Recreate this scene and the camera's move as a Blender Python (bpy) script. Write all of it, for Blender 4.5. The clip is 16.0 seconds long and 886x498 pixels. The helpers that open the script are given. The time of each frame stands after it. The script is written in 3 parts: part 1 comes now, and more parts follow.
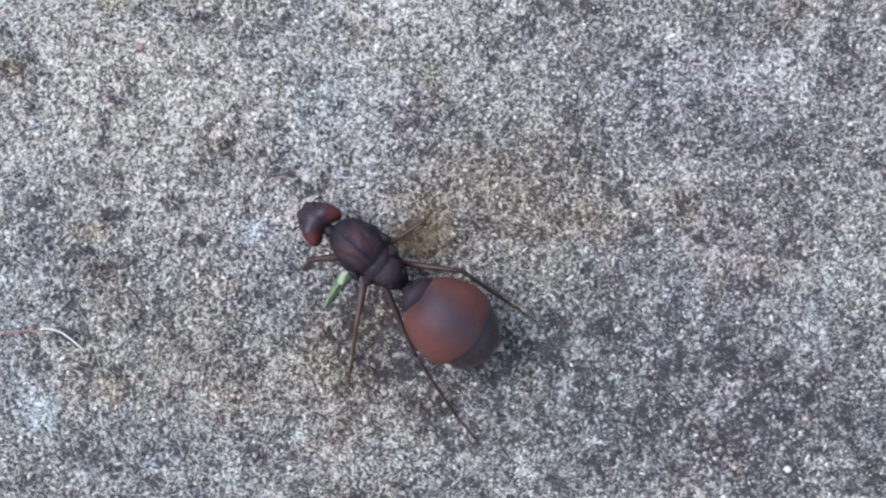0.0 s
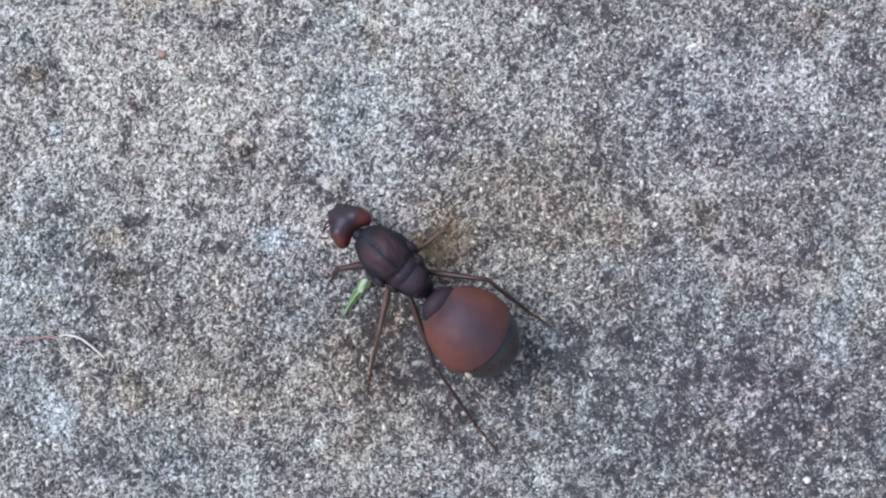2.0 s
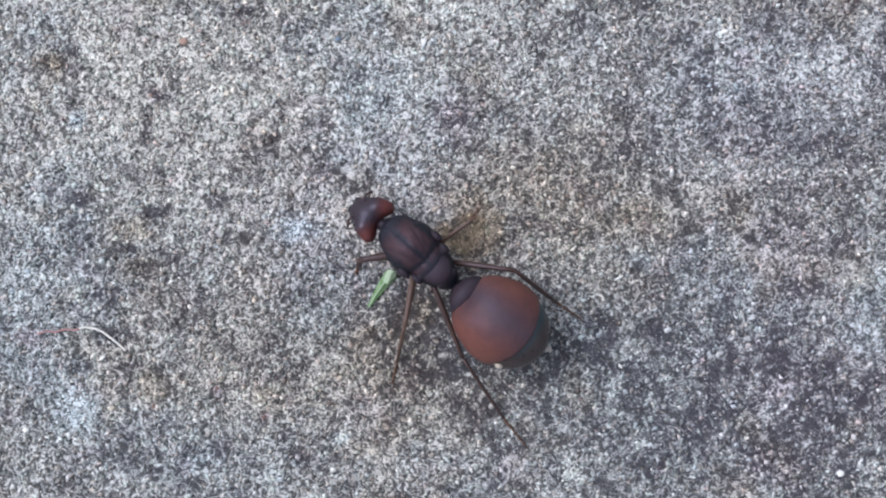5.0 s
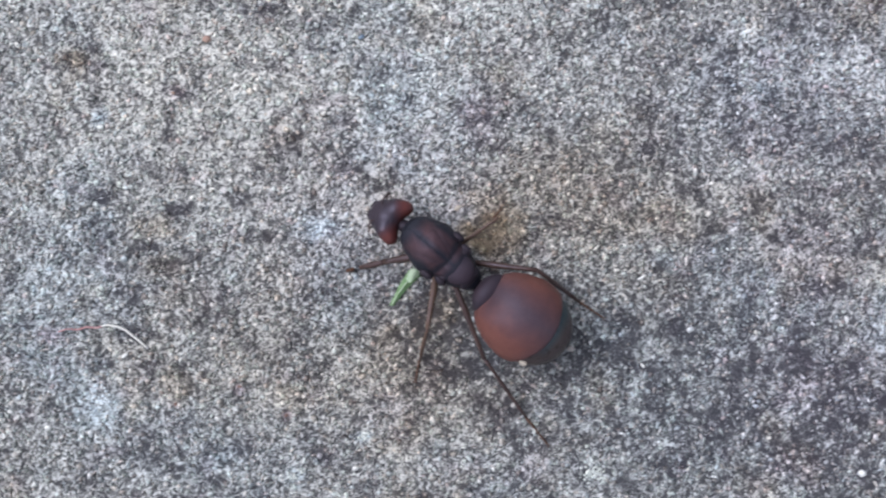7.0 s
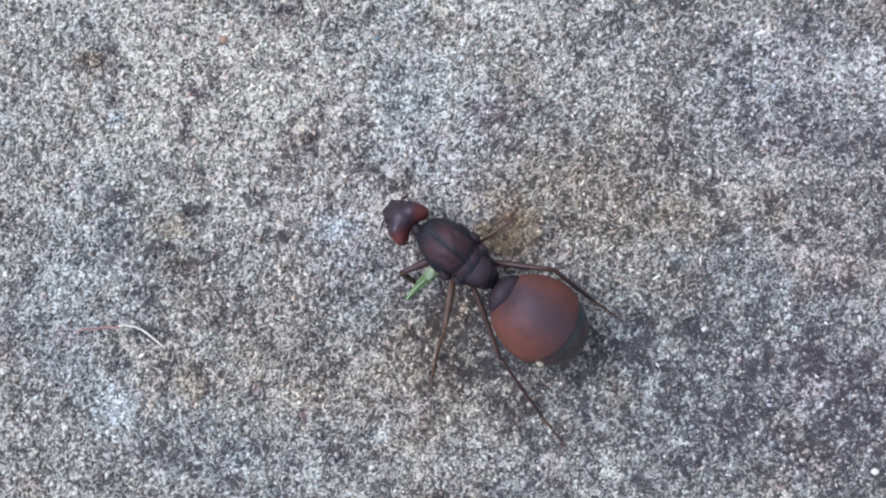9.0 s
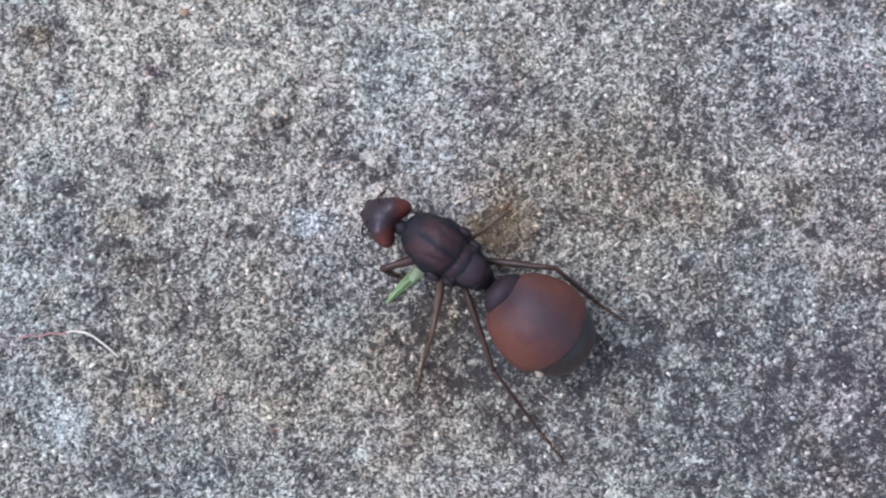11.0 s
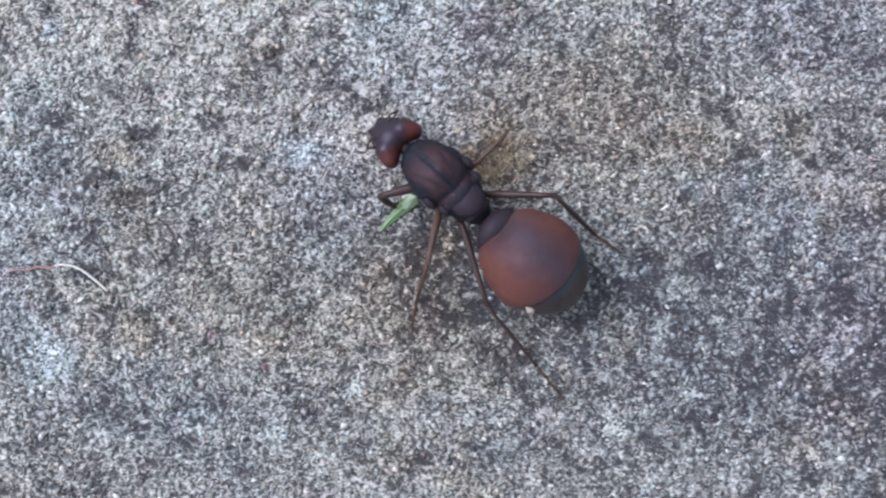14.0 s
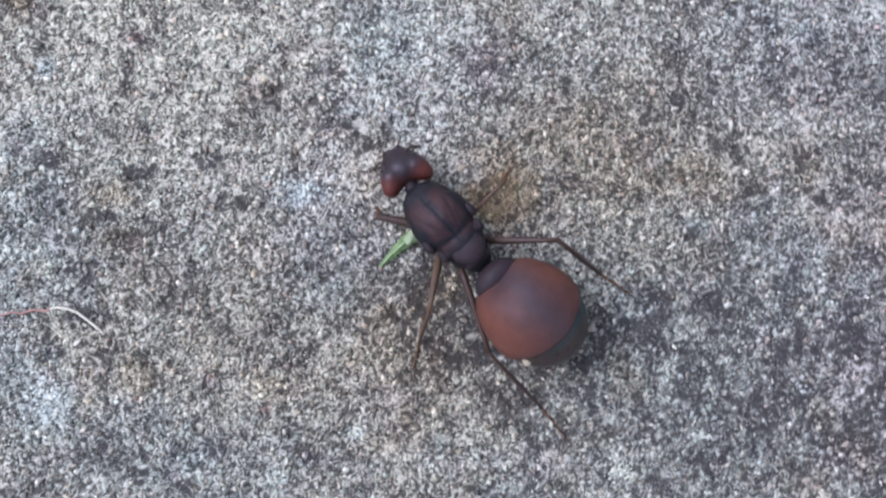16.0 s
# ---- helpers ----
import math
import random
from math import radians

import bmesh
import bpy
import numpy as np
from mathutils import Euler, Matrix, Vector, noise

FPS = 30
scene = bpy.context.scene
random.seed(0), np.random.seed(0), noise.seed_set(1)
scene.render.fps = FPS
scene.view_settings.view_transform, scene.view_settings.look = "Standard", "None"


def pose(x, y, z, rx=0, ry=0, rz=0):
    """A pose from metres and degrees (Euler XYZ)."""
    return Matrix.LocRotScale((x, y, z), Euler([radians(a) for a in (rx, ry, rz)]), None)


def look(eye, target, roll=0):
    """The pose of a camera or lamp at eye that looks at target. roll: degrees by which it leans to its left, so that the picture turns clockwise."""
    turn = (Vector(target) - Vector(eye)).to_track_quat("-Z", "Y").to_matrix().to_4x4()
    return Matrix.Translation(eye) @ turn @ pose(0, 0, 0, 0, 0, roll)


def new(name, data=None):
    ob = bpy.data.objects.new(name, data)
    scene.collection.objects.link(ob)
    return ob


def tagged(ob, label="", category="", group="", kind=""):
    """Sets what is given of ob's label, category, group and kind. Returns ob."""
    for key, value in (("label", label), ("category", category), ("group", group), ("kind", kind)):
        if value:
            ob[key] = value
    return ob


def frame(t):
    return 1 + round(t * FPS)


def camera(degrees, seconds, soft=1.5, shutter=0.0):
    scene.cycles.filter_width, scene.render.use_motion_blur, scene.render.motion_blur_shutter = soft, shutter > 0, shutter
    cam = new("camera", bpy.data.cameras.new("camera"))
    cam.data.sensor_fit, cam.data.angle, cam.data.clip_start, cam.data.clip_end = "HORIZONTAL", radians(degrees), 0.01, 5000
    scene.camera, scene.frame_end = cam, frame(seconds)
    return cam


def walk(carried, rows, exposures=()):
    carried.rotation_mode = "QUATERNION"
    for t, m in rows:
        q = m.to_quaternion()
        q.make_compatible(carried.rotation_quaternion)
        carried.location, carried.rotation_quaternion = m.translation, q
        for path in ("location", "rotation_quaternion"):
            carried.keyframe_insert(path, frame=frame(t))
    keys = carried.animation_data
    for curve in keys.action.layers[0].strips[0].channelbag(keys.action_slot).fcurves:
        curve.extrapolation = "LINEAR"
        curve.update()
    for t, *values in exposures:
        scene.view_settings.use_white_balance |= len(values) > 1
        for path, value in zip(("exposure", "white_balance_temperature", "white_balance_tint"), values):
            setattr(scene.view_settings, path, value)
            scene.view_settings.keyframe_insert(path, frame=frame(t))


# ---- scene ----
import functools

MM = 0.001
cam = camera(54.0, 16.0, soft=2.0, shutter=0.5)
# seconds, eye in millimetres, small turns in degrees of a camera that looks straight down
PATH = [
    (0, 0.000, -0.000, 83.300, 0.001, 0.000, 0.000),
    (0.2, -1.040, 0.197, 83.332, 0.133, 0.041, -0.063),
    (0.3, -1.158, 0.287, 83.348, 0.200, 0.061, 0.059),
    (0.5, -1.267, -0.028, 83.380, 0.332, 0.102, 0.005),
    (0.8, -1.901, -0.381, 83.081, 0.362, 0.148, 0.039),
    (1, -1.918, 0.213, 82.882, 0.382, 0.178, 0.040),
    (1.2, -1.977, -0.067, 82.791, 0.395, 0.144, -0.118),
    (1.5, -2.302, 0.193, 82.655, 0.414, 0.094, 0.300),
    (1.8, -1.631, 0.491, 83.059, 0.379, 0.069, 0.372),
    (2, -1.835, 0.282, 83.328, 0.355, 0.053, 0.317),
    (2.2, -1.942, 0.493, 83.462, 0.341, 0.004, 0.206),
    (2.3, -1.616, 0.562, 83.529, 0.335, -0.020, 0.197),
    (2.5, -1.568, 0.498, 83.663, 0.321, -0.069, 0.247),
    (2.8, -2.331, 0.087, 83.526, 0.295, 0.007, 0.129),
    (3, -2.322, 0.740, 83.435, 0.278, 0.057, 0.279),
    (3.2, -2.484, 0.972, 83.053, 0.355, 0.044, 0.308),
    (3.5, -3.649, 0.488, 82.479, 0.471, 0.025, 0.255),
    (3.8, -3.672, -0.315, 81.992, 0.407, 0.086, 0.215),
    (4, -4.146, -0.511, 81.667, 0.364, 0.126, 0.149),
    (6.3, -4.641, 0.205, 82.223, 0.044, -0.201, 0.497),
    (6.5, -5.684, 0.697, 82.103, 0.016, -0.215, 0.546),
    (6.7, -5.807, 0.123, 81.977, 0.014, -0.169, 0.441),
    (6.8, -5.889, -0.169, 81.913, 0.013, -0.146, 0.522),
    (7, -6.720, -0.270, 81.787, 0.011, -0.100, 0.392),
    (7.2, -8.666, -0.865, 82.051, -0.057, -0.006, 0.448),
    (7.3, -8.317, -0.859, 82.182, -0.090, 0.040, 0.427),
    (7.5, -7.900, 0.187, 82.446, -0.158, 0.134, 0.399),
    (7.8, -8.789, -0.549, 82.579, -0.028, 0.127, 0.356),
    (8, -8.607, -1.219, 82.667, 0.059, 0.123, 0.319),
    (8.2, -8.505, -1.429, 82.796, 0.006, 0.089, 0.275),
    (8.5, -8.685, -1.037, 82.990, -0.073, 0.038, 0.245),
    (8.7, -8.530, -0.535, 82.796, -0.145, -0.121, 0.312),
    (10.8, -9.357, 0.641, 74.605, 0.517, -0.835, 0.435),
    (11, -8.110, -1.064, 73.831, 0.390, -0.897, 0.270),
    (11.2, -7.388, 0.350, 73.757, 0.415, -0.885, -0.181),
    (11.5, -5.247, -2.362, 73.645, 0.453, -0.866, -0.706),
    (11.7, -6.501, -2.883, 73.765, 0.638, -0.851, -0.646),
    (11.8, -5.875, -4.919, 73.826, 0.731, -0.844, -0.970),
    (12, -4.200, -4.819, 73.946, 0.916, -0.829, -0.906),
    (12.2, -6.186, -5.628, 73.546, 0.856, -0.895, -0.399),
    (12.3, -6.533, -6.020, 73.346, 0.827, -0.928, -0.110),
    (12.5, -8.458, -7.149, 72.946, 0.767, -0.994, -0.005),
    (12.8, -4.876, -4.673, 73.548, 0.736, -1.047, 0.028),
    (13, -6.028, -5.422, 73.949, 0.716, -1.082, 0.093),
    (13.2, -5.925, -6.268, 73.882, 0.805, -1.028, -0.011),
    (13.3, -5.663, -5.906, 73.848, 0.849, -1.000, -0.095),
    (13.5, -3.668, -5.464, 73.781, 0.938, -0.946, -0.245),
    (13.8, -6.001, -5.962, 73.046, 0.870, -0.995, 0.240),
    (14, -7.780, -7.324, 72.556, 0.824, -1.027, 0.049),
    (14.2, -9.455, -6.609, 72.369, 0.835, -1.054, 0.191),
    (14.3, -10.231, -6.478, 72.276, 0.840, -1.068, 0.252),
    (14.5, -11.683, -7.144, 72.089, 0.851, -1.095, 0.295),
    (14.8, -9.936, -6.206, 71.761, 0.771, -1.069, -0.298),
    (15, -9.501, -5.225, 71.543, 0.717, -1.052, -0.525),
    (15.2, -8.919, -4.738, 71.628, 0.682, -1.036, -0.159),
    (15.3, -8.600, -4.636, 71.670, 0.665, -1.029, -0.236),
    (15.5, -7.149, -4.318, 71.755, 0.630, -1.013, -0.391),
    (15.7, -6.348, -4.786, 71.547, 0.606, -1.038, -0.422),
    (15.8, -8.047, -4.860, 71.444, 0.594, -1.051, -0.740),
    (16, -8.042, -3.677, 71.236, 0.570, -1.076, -0.219),
]
walk(cam, [(t, pose(x * MM, y * MM, z * MM, rx, ry, rz)) for t, x, y, z, rx, ry, rz in PATH],
     ((0, 0.015, 6420, 10), (4, 0.01, 6420, 10), (6.5, -0.01, 6430, 10), (8, 0.05, 6430, 10), (8.7, 0.05, 6440, 10), (11, -0.03, 6540, 10), (11.5, 0.11, 6460, 10), (12.2, 0.06, 6290, 10), (14.0, 0.0, 6270, 10), (14.6, -0.06, 6330, 10), (15.2, -0.04, 6480, 10), (16, 0.01, 6500, 10)))

# ---- light: thin overcast, brighter from one side ----
SUN_ELEVATION, SUN_FROM = 52.0, (-0.92, 0.38)
world = bpy.data.worlds.new("world")
scene.world = world
world.use_nodes = True
wn = world.node_tree
sky = wn.nodes.new("ShaderNodeTexSky")
sky.sky_type = "NISHITA"
sky.sun_disc = False
sky.sun_elevation = radians(SUN_ELEVATION)
sky.sun_rotation = math.atan2(SUN_FROM[0], SUN_FROM[1])
sky.dust_density = 3.0
background = wn.nodes["Background"]
background.inputs["Strength"].default_value = 0.16
grey = wn.nodes.new("ShaderNodeHueSaturation")  # thin cloud takes most of the blue away
grey.inputs["Saturation"].default_value = 0.4
wn.links.new(sky.outputs["Color"], grey.inputs["Color"])
wn.links.new(grey.outputs["Color"], background.inputs["Color"])
sun_data = bpy.data.lights.new("sun", "SUN")
sun_data.energy, sun_data.angle, sun_data.color = 1.5, radians(32), (0.93, 0.98, 1.11)
sun = new("sun", sun_data)
flat = math.cos(radians(SUN_ELEVATION))
sun.matrix_world = look((SUN_FROM[0] * flat, SUN_FROM[1] * flat, math.sin(radians(SUN_ELEVATION))), (0, 0, 0))
scene.view_settings.exposure = 0.0


# ---- materials ----
class Nodes:
    """A small builder for node materials."""

    def __init__(self, name):
        self.mat = bpy.data.materials.new(name)
        self.mat.use_nodes = True
        self.tree = self.mat.node_tree
        self.bsdf = self.tree.nodes["Principled BSDF"]

    def node(self, kind, **values):
        n = self.tree.nodes.new(kind)
        for key, value in values.items():
            if key in n.inputs:
                self.put(value, n.inputs[key])
        return n

    def put(self, value, socket):
        if isinstance(value, bpy.types.NodeSocket):
            self.tree.links.new(value, socket)
        else:
            socket.default_value = value

    def coords(self):
        return self.node("ShaderNodeTexCoord").outputs["Object"]

    def noise(self, vector, scale, detail=4.0, rough=0.55, curl=0.0):
        return self.node("ShaderNodeTexNoise", Vector=vector, Scale=scale, Detail=detail, Roughness=rough, Distortion=curl).outputs["Fac"]

    def span(self, value, a, b, c=0.0, d=1.0):
        n = self.node("ShaderNodeMapRange")
        for k, v in zip(("Value", "From Min", "From Max", "To Min", "To Max"), (value, a, b, c, d)):
            self.put(v, n.inputs[k])
        return n.outputs["Result"]

    def math(self, operation, a, b=0.0):
        n = self.tree.nodes.new("ShaderNodeMath")
        n.operation = operation
        self.put(a, n.inputs[0]), self.put(b, n.inputs[1])
        return n.outputs[0]

    def mix(self, factor, a, b, blend="MIX"):
        n = self.tree.nodes.new("ShaderNodeMix")
        n.data_type, n.blend_type = "RGBA", blend
        self.put(factor, n.inputs[0])
        for value, socket in ((a, n.inputs[6]), (b, n.inputs[7])):
            self.put((*value, 1) if isinstance(value, tuple) and len(value) == 3 else value, socket)
        return n.outputs[2]

    def ramp(self, value, stops):
        n = self.tree.nodes.new("ShaderNodeValToRGB")
        self.put(value, n.inputs[0])
        while len(n.color_ramp.elements) < len(stops):
            n.color_ramp.elements.new(0.5)
        for e, (at, colour) in zip(n.color_ramp.elements, stops):
            e.position, e.color = at, (*colour, 1)
        return n.outputs[0]

    def attribute(self, name):
        n = self.tree.nodes.new("ShaderNodeAttribute")
        n.attribute_name = name
        return n.outputs["Fac"]

    def bump(self, height, strength, distance):
        return self.node("ShaderNodeBump", Height=height, Strength=strength, Distance=distance).outputs["Normal"]

    def finish(self, colour, roughness=0.6, normal=None, specular=0.5):
        b = self.bsdf.inputs
        self.put((*colour, 1) if isinstance(colour, tuple) else colour, b["Base Color"])
        self.put(roughness, b["Roughness"])
        self.put(specular, b["Specular IOR Level"])
        if normal is not None:
            self.put(normal, b["Normal"])
        return self.mat


def weathered(m, colour):
    """Stains of the concrete over a colour: dark grime with painted shade, bleached lime, brown earth with painted
    haze, blue-grey algae.
    """
    colour = m.mix(m.attribute("grime_shade"), colour, m.mix(1.0, colour, (0.88, 0.87, 0.92), "MULTIPLY"))
    colour = m.mix(m.attribute("lime"), colour, m.mix(1.0, colour, (1.11, 1.12, 1.10), "MULTIPLY"))
    colour = m.mix(m.attribute("earth_haze"), colour, m.mix(1.0, colour, (0.90, 0.72, 0.52), "MULTIPLY"))
    colour = m.mix(m.attribute("clay"), colour, m.mix(1.0, colour, (1.03, 0.89, 0.96), "MULTIPLY"))
    return m.mix(m.attribute("algae"), colour, m.mix(1.0, colour, (0.86, 0.98, 1.09), "MULTIPLY"))


def settled(m, tone, grime_shade, lime):
    """Grime fills the pores and, with painted shade, dulls the paste, lime brightens it, the brown haze painted beside
    the ant evens it out.
    """
    # only the haze painted beside the thorax is strong enough for this film
    film = m.span(m.attribute("earth_haze"), 0.65, 1.0, 0.0, 0.65)
    tone = m.math("ADD", tone, m.math("MULTIPLY", film, m.math("SUBTRACT", 0.47, tone)))
    tone = m.math("SUBTRACT", tone, m.math("MULTIPLY", m.attribute("grime_shade"), grime_shade))
    return m.math("ADD", tone, m.math("MULTIPLY", m.attribute("lime"), lime))


def paste_tone(m, at):
    """Light crooked ridges and flat dark pores of the cement paste, 0 to 1."""
    ridge = m.math("ABSOLUTE", m.math("SUBTRACT", m.noise(at, 1350.0, 2.0, 0.55, 0.8), 0.5))
    ridge = m.span(ridge, 0.005, 0.115, 1.0, 0.0)
    fine = m.span(m.noise(at, 2300.0, 2.0, 0.60, 0.9), 0.35, 0.65)
    mid = m.span(m.noise(at, 800.0, 3.0, 0.6), 0.31, 0.69)
    return m.math("ADD", m.math("MULTIPLY", ridge, 0.5), m.math("MULTIPLY", fine, 0.5)), mid


def concrete_material():
    m = Nodes("weathered_concrete")
    at = m.coords()
    cell = m.node("ShaderNodeTexVoronoi", Vector=at, Scale=2900.0)
    speck = m.span(cell.outputs["Color"], 0.0, 1.0)
    fine, mid = paste_tone(m, at)
    tone = m.math("ADD", m.math("MULTIPLY", speck, 0.14), m.math("ADD", m.math("MULTIPLY", fine, 0.68), m.math("MULTIPLY", mid, 0.18)))
    colour = m.ramp(settled(m, tone, 0.33, 0.16), ((0.12, (0.070, 0.068, 0.075)), (0.36, (0.119, 0.118, 0.123)), (0.53, (0.29, 0.29, 0.29)), (0.74, (0.60, 0.60, 0.60)), (1.0, (0.88, 0.88, 0.88))))
    height = m.math("ADD", m.math("MULTIPLY", cell.outputs["Distance"], -0.4), fine)
    return m.finish(weathered(m, colour), 0.92, m.bump(height, 0.6, 0.00016), 0.2)


def grain_material():
    m = Nodes("sand_grains")
    at = m.coords()
    rnd = m.node("ShaderNodeNewGeometry").outputs["Random Per Island"]
    paste, mid = paste_tone(m, at)
    tone = m.math("ADD", m.math("MULTIPLY", rnd, 0.38), m.math("ADD", m.math("MULTIPLY", paste, 0.48), m.math("MULTIPLY", mid, 0.14)))
    colour = m.ramp(settled(m, tone, 0.09, 0.13), ((0.10, (0.077, 0.072, 0.080)), (0.34, (0.22, 0.218, 0.22)), (0.53, (0.44, 0.435, 0.43)), (0.71, (0.72, 0.715, 0.71)), (0.88, (0.95, 0.95, 0.95))))
    hue = m.ramp(m.math("FRACT", m.math("MULTIPLY", rnd, 57.3)), ((0.0, (0.93, 1.0, 1.05)), (0.3, (0.96, 1.02, 0.97)), (0.55, (1, 1, 1)), (0.8, (1.02, 0.98, 0.95)), (0.93, (1.05, 0.96, 0.88)), (1.0, (1.06, 0.91, 0.90))))
    colour = m.mix(1.0, colour, hue, "MULTIPLY")
    quartz = m.span(m.math("FRACT", m.math("MULTIPLY", rnd, 131.7)), 0.965, 0.972)
    colour = m.mix(quartz, colour, (0.93, 0.92, 0.90))
    fine = m.noise(at, 5000.0, 2.0)
    colour = m.mix(m.span(fine, 0.35, 0.65), m.mix(1.0, colour, (0.68, 0.68, 0.68), "MULTIPLY"), colour)
    return m.finish(weathered(m, colour), 0.7, m.bump(fine, 0.4, 0.00006), 0.3)


def cuticle_material(name, red, dark, mask, rough=0.42):
    """Ant cuticle: red-brown, with a second colour where mask(m, x, y, z, noise) says so, in the part's own
    millimetres.
    """
    m = Nodes(name)
    at = m.coords()
    xyz = m.node("ShaderNodeSeparateXYZ", Vector=at)
    x, y, z = (m.math("MULTIPLY", xyz.outputs[k], 1000.0) for k in range(3))
    soft = m.noise(at, 420.0, 4.0, 0.6)
    fine = m.noise(at, 3600.0, 3.0, 0.65)
    colour = m.mix(mask(m, x, y, z, soft), (*red, 1), (*dark, 1))
    colour = m.mix(m.span(soft, 0.3, 0.75), m.mix(1.0, colour, (0.62, 0.61, 0.66), "MULTIPLY"), colour)
    rough = m.span(m.noise(at, 1500.0), 0.3, 0.7, rough - 0.07, rough + 0.1)
    m.bsdf.inputs["Specular Tint"].default_value = (0.78, 0.74, 1.0, 1)
    return m.finish(colour, rough, m.bump(m.math("ADD", fine, m.math("MULTIPLY", soft, 2.0)), 0.5, 0.00006), 0.42)


def thorax_mask(m, x, y, z, soft):
    """Dark middle stripe, a seam across, two dark furrows and dark flanks."""
    side = m.math("ABSOLUTE", y)
    wavy = m.math("ADD", side, m.math("MULTIPLY", m.math("SUBTRACT", soft, 0.5), 1.6))
    middle = m.span(wavy, 0.05, 0.55, 1.0, 0.0)
    furrow = m.math("ABSOLUTE", m.math("SUBTRACT", m.math("SUBTRACT", wavy, 0.75), m.math("MULTIPLY", x, 0.32)))
    furrow = m.span(furrow, 0.05, 0.5, 0.35, 0.0)
    flank = m.span(wavy, 1.35, 1.95)
    ends = m.span(m.math("ABSOLUTE", m.math("SUBTRACT", x, 0.9)), 1.55, 2.5)
    seam = m.math("ABSOLUTE", m.math("SUBTRACT", m.math("ADD", x, 0.8), m.math("MULTIPLY", side, 0.25)))
    seam = m.span(seam, 0.1, 0.45, 0.9, 0.0)
    return m.math("MAXIMUM", m.math("MAXIMUM", m.math("MAXIMUM", middle, seam), furrow), m.math("MAXIMUM", flank, ends))


def head_mask(m, x, y, z, soft):
    return m.span(m.math("ADD", m.math("SUBTRACT", x, m.math("MULTIPLY", m.math("ABSOLUTE", y), 0.55)), m.math("MULTIPLY", soft, 0.5)), -0.25, 0.75)


def gaster_mask(m, x, y, z, soft):
    # dark middle band, shifted sideways to paint in the sky's mauve-grey sheen
    side = m.math("ADD", m.math("ABSOLUTE", m.math("ADD", y, 0.5)), m.math("MULTIPLY", m.math("SUBTRACT", soft, 0.5), 1.5))
    middle = m.span(side, 0.2, 2.8, 1.0, 0.0)
    rear = m.span(m.math("ADD", x, m.math("MULTIPLY", soft, 0.6)), -0.8, -3.4)
    return m.math("MAXIMUM", middle, rear)


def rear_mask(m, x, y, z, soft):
    """Blue-green sheen painted into the colour along part of the plate's front edge, grey-brown towards the tail and
    one flank.
    """
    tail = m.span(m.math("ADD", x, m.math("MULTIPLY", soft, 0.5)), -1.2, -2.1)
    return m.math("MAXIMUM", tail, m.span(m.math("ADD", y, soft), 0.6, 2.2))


def plain_mask(m, x, y, z, soft):
    return m.span(soft, 0.35, 0.7)


CONCRETE = concrete_material()
GRAINS = grain_material()
HEAD = cuticle_material("head_cuticle", (0.130, 0.037, 0.030), (0.044, 0.034, 0.044), head_mask, 0.40)
THORAX = cuticle_material("thorax_cuticle", (0.068, 0.034, 0.037), (0.013, 0.015, 0.021), thorax_mask, 0.58)
SHIELD = cuticle_material("shield_cuticle", (0.052, 0.034, 0.043), (0.022, 0.018, 0.025), plain_mask, 0.6)
DARK = cuticle_material("dark_cuticle", (0.036, 0.026, 0.031), (0.019, 0.016, 0.021), plain_mask, 0.6)
GASTER = cuticle_material("gaster_cuticle", (0.176, 0.067, 0.051), (0.082, 0.053, 0.064), gaster_mask, 0.58)
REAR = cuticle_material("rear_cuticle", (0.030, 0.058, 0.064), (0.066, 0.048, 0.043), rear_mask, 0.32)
LEG = cuticle_material("leg_cuticle", (0.105, 0.062, 0.047), (0.050, 0.032, 0.028), plain_mask, 0.38)
PALE_LEG = cuticle_material("pale_leg_cuticle", (0.175, 0.110, 0.074), (0.095, 0.060, 0.044), plain_mask, 0.42)
TARSUS = cuticle_material("tarsus_cuticle", (0.20, 0.095, 0.045), (0.07, 0.035, 0.02), plain_mask, 0.42)
EYE = Nodes("compound_eye").finish((0.01, 0.009, 0.01), 0.25)


def mottled(name, a, b, scale, rough=0.7):
    m = Nodes(name)
    at = m.coords()
    n = m.noise(at, scale, 4.0, 0.6)
    return m.finish(m.mix(m.span(n, 0.3, 0.7), (*a, 1), (*b, 1)), rough, m.bump(n, 0.3, 0.00008))


LEAF = mottled("leaf_green", (0.16, 0.32, 0.12), (0.34, 0.50, 0.28), 900.0, 0.5)
LEAF_CUT = mottled("leaf_pale", (0.40, 0.55, 0.36), (0.52, 0.62, 0.48), 1200.0, 0.5)
CHIP = mottled("white_chip", (0.75, 0.75, 0.74), (0.9, 0.9, 0.9), 1500.0, 0.5)
CREAM = mottled("cream_flake", (0.42, 0.36, 0.30), (0.60, 0.54, 0.48), 1500.0)
PALE_SAND = mottled("pale_sand", (0.50, 0.48, 0.45), (0.74, 0.72, 0.69), 2200.0)
CRUMB = mottled("orange_crumb", (0.36, 0.21, 0.17), (0.46, 0.34, 0.29), 1800.0)
BLUE = mottled("blue_crumb", (0.16, 0.22, 0.32), (0.28, 0.36, 0.45), 1800.0)
FIBRE_PALE = mottled("fibre_pale", (0.72, 0.70, 0.66), (0.85, 0.84, 0.82), 1500.0)
FIBRE_RED = mottled("fibre_reddish", (0.42, 0.20, 0.21), (0.54, 0.34, 0.35), 1500.0)
LICHEN = mottled("blue_lichen", (0.52, 0.60, 0.67), (0.80, 0.85, 0.89), 2500.0)
LIME = mottled("lime_crust", (0.48, 0.52, 0.50), (0.78, 0.80, 0.78), 2500.0)
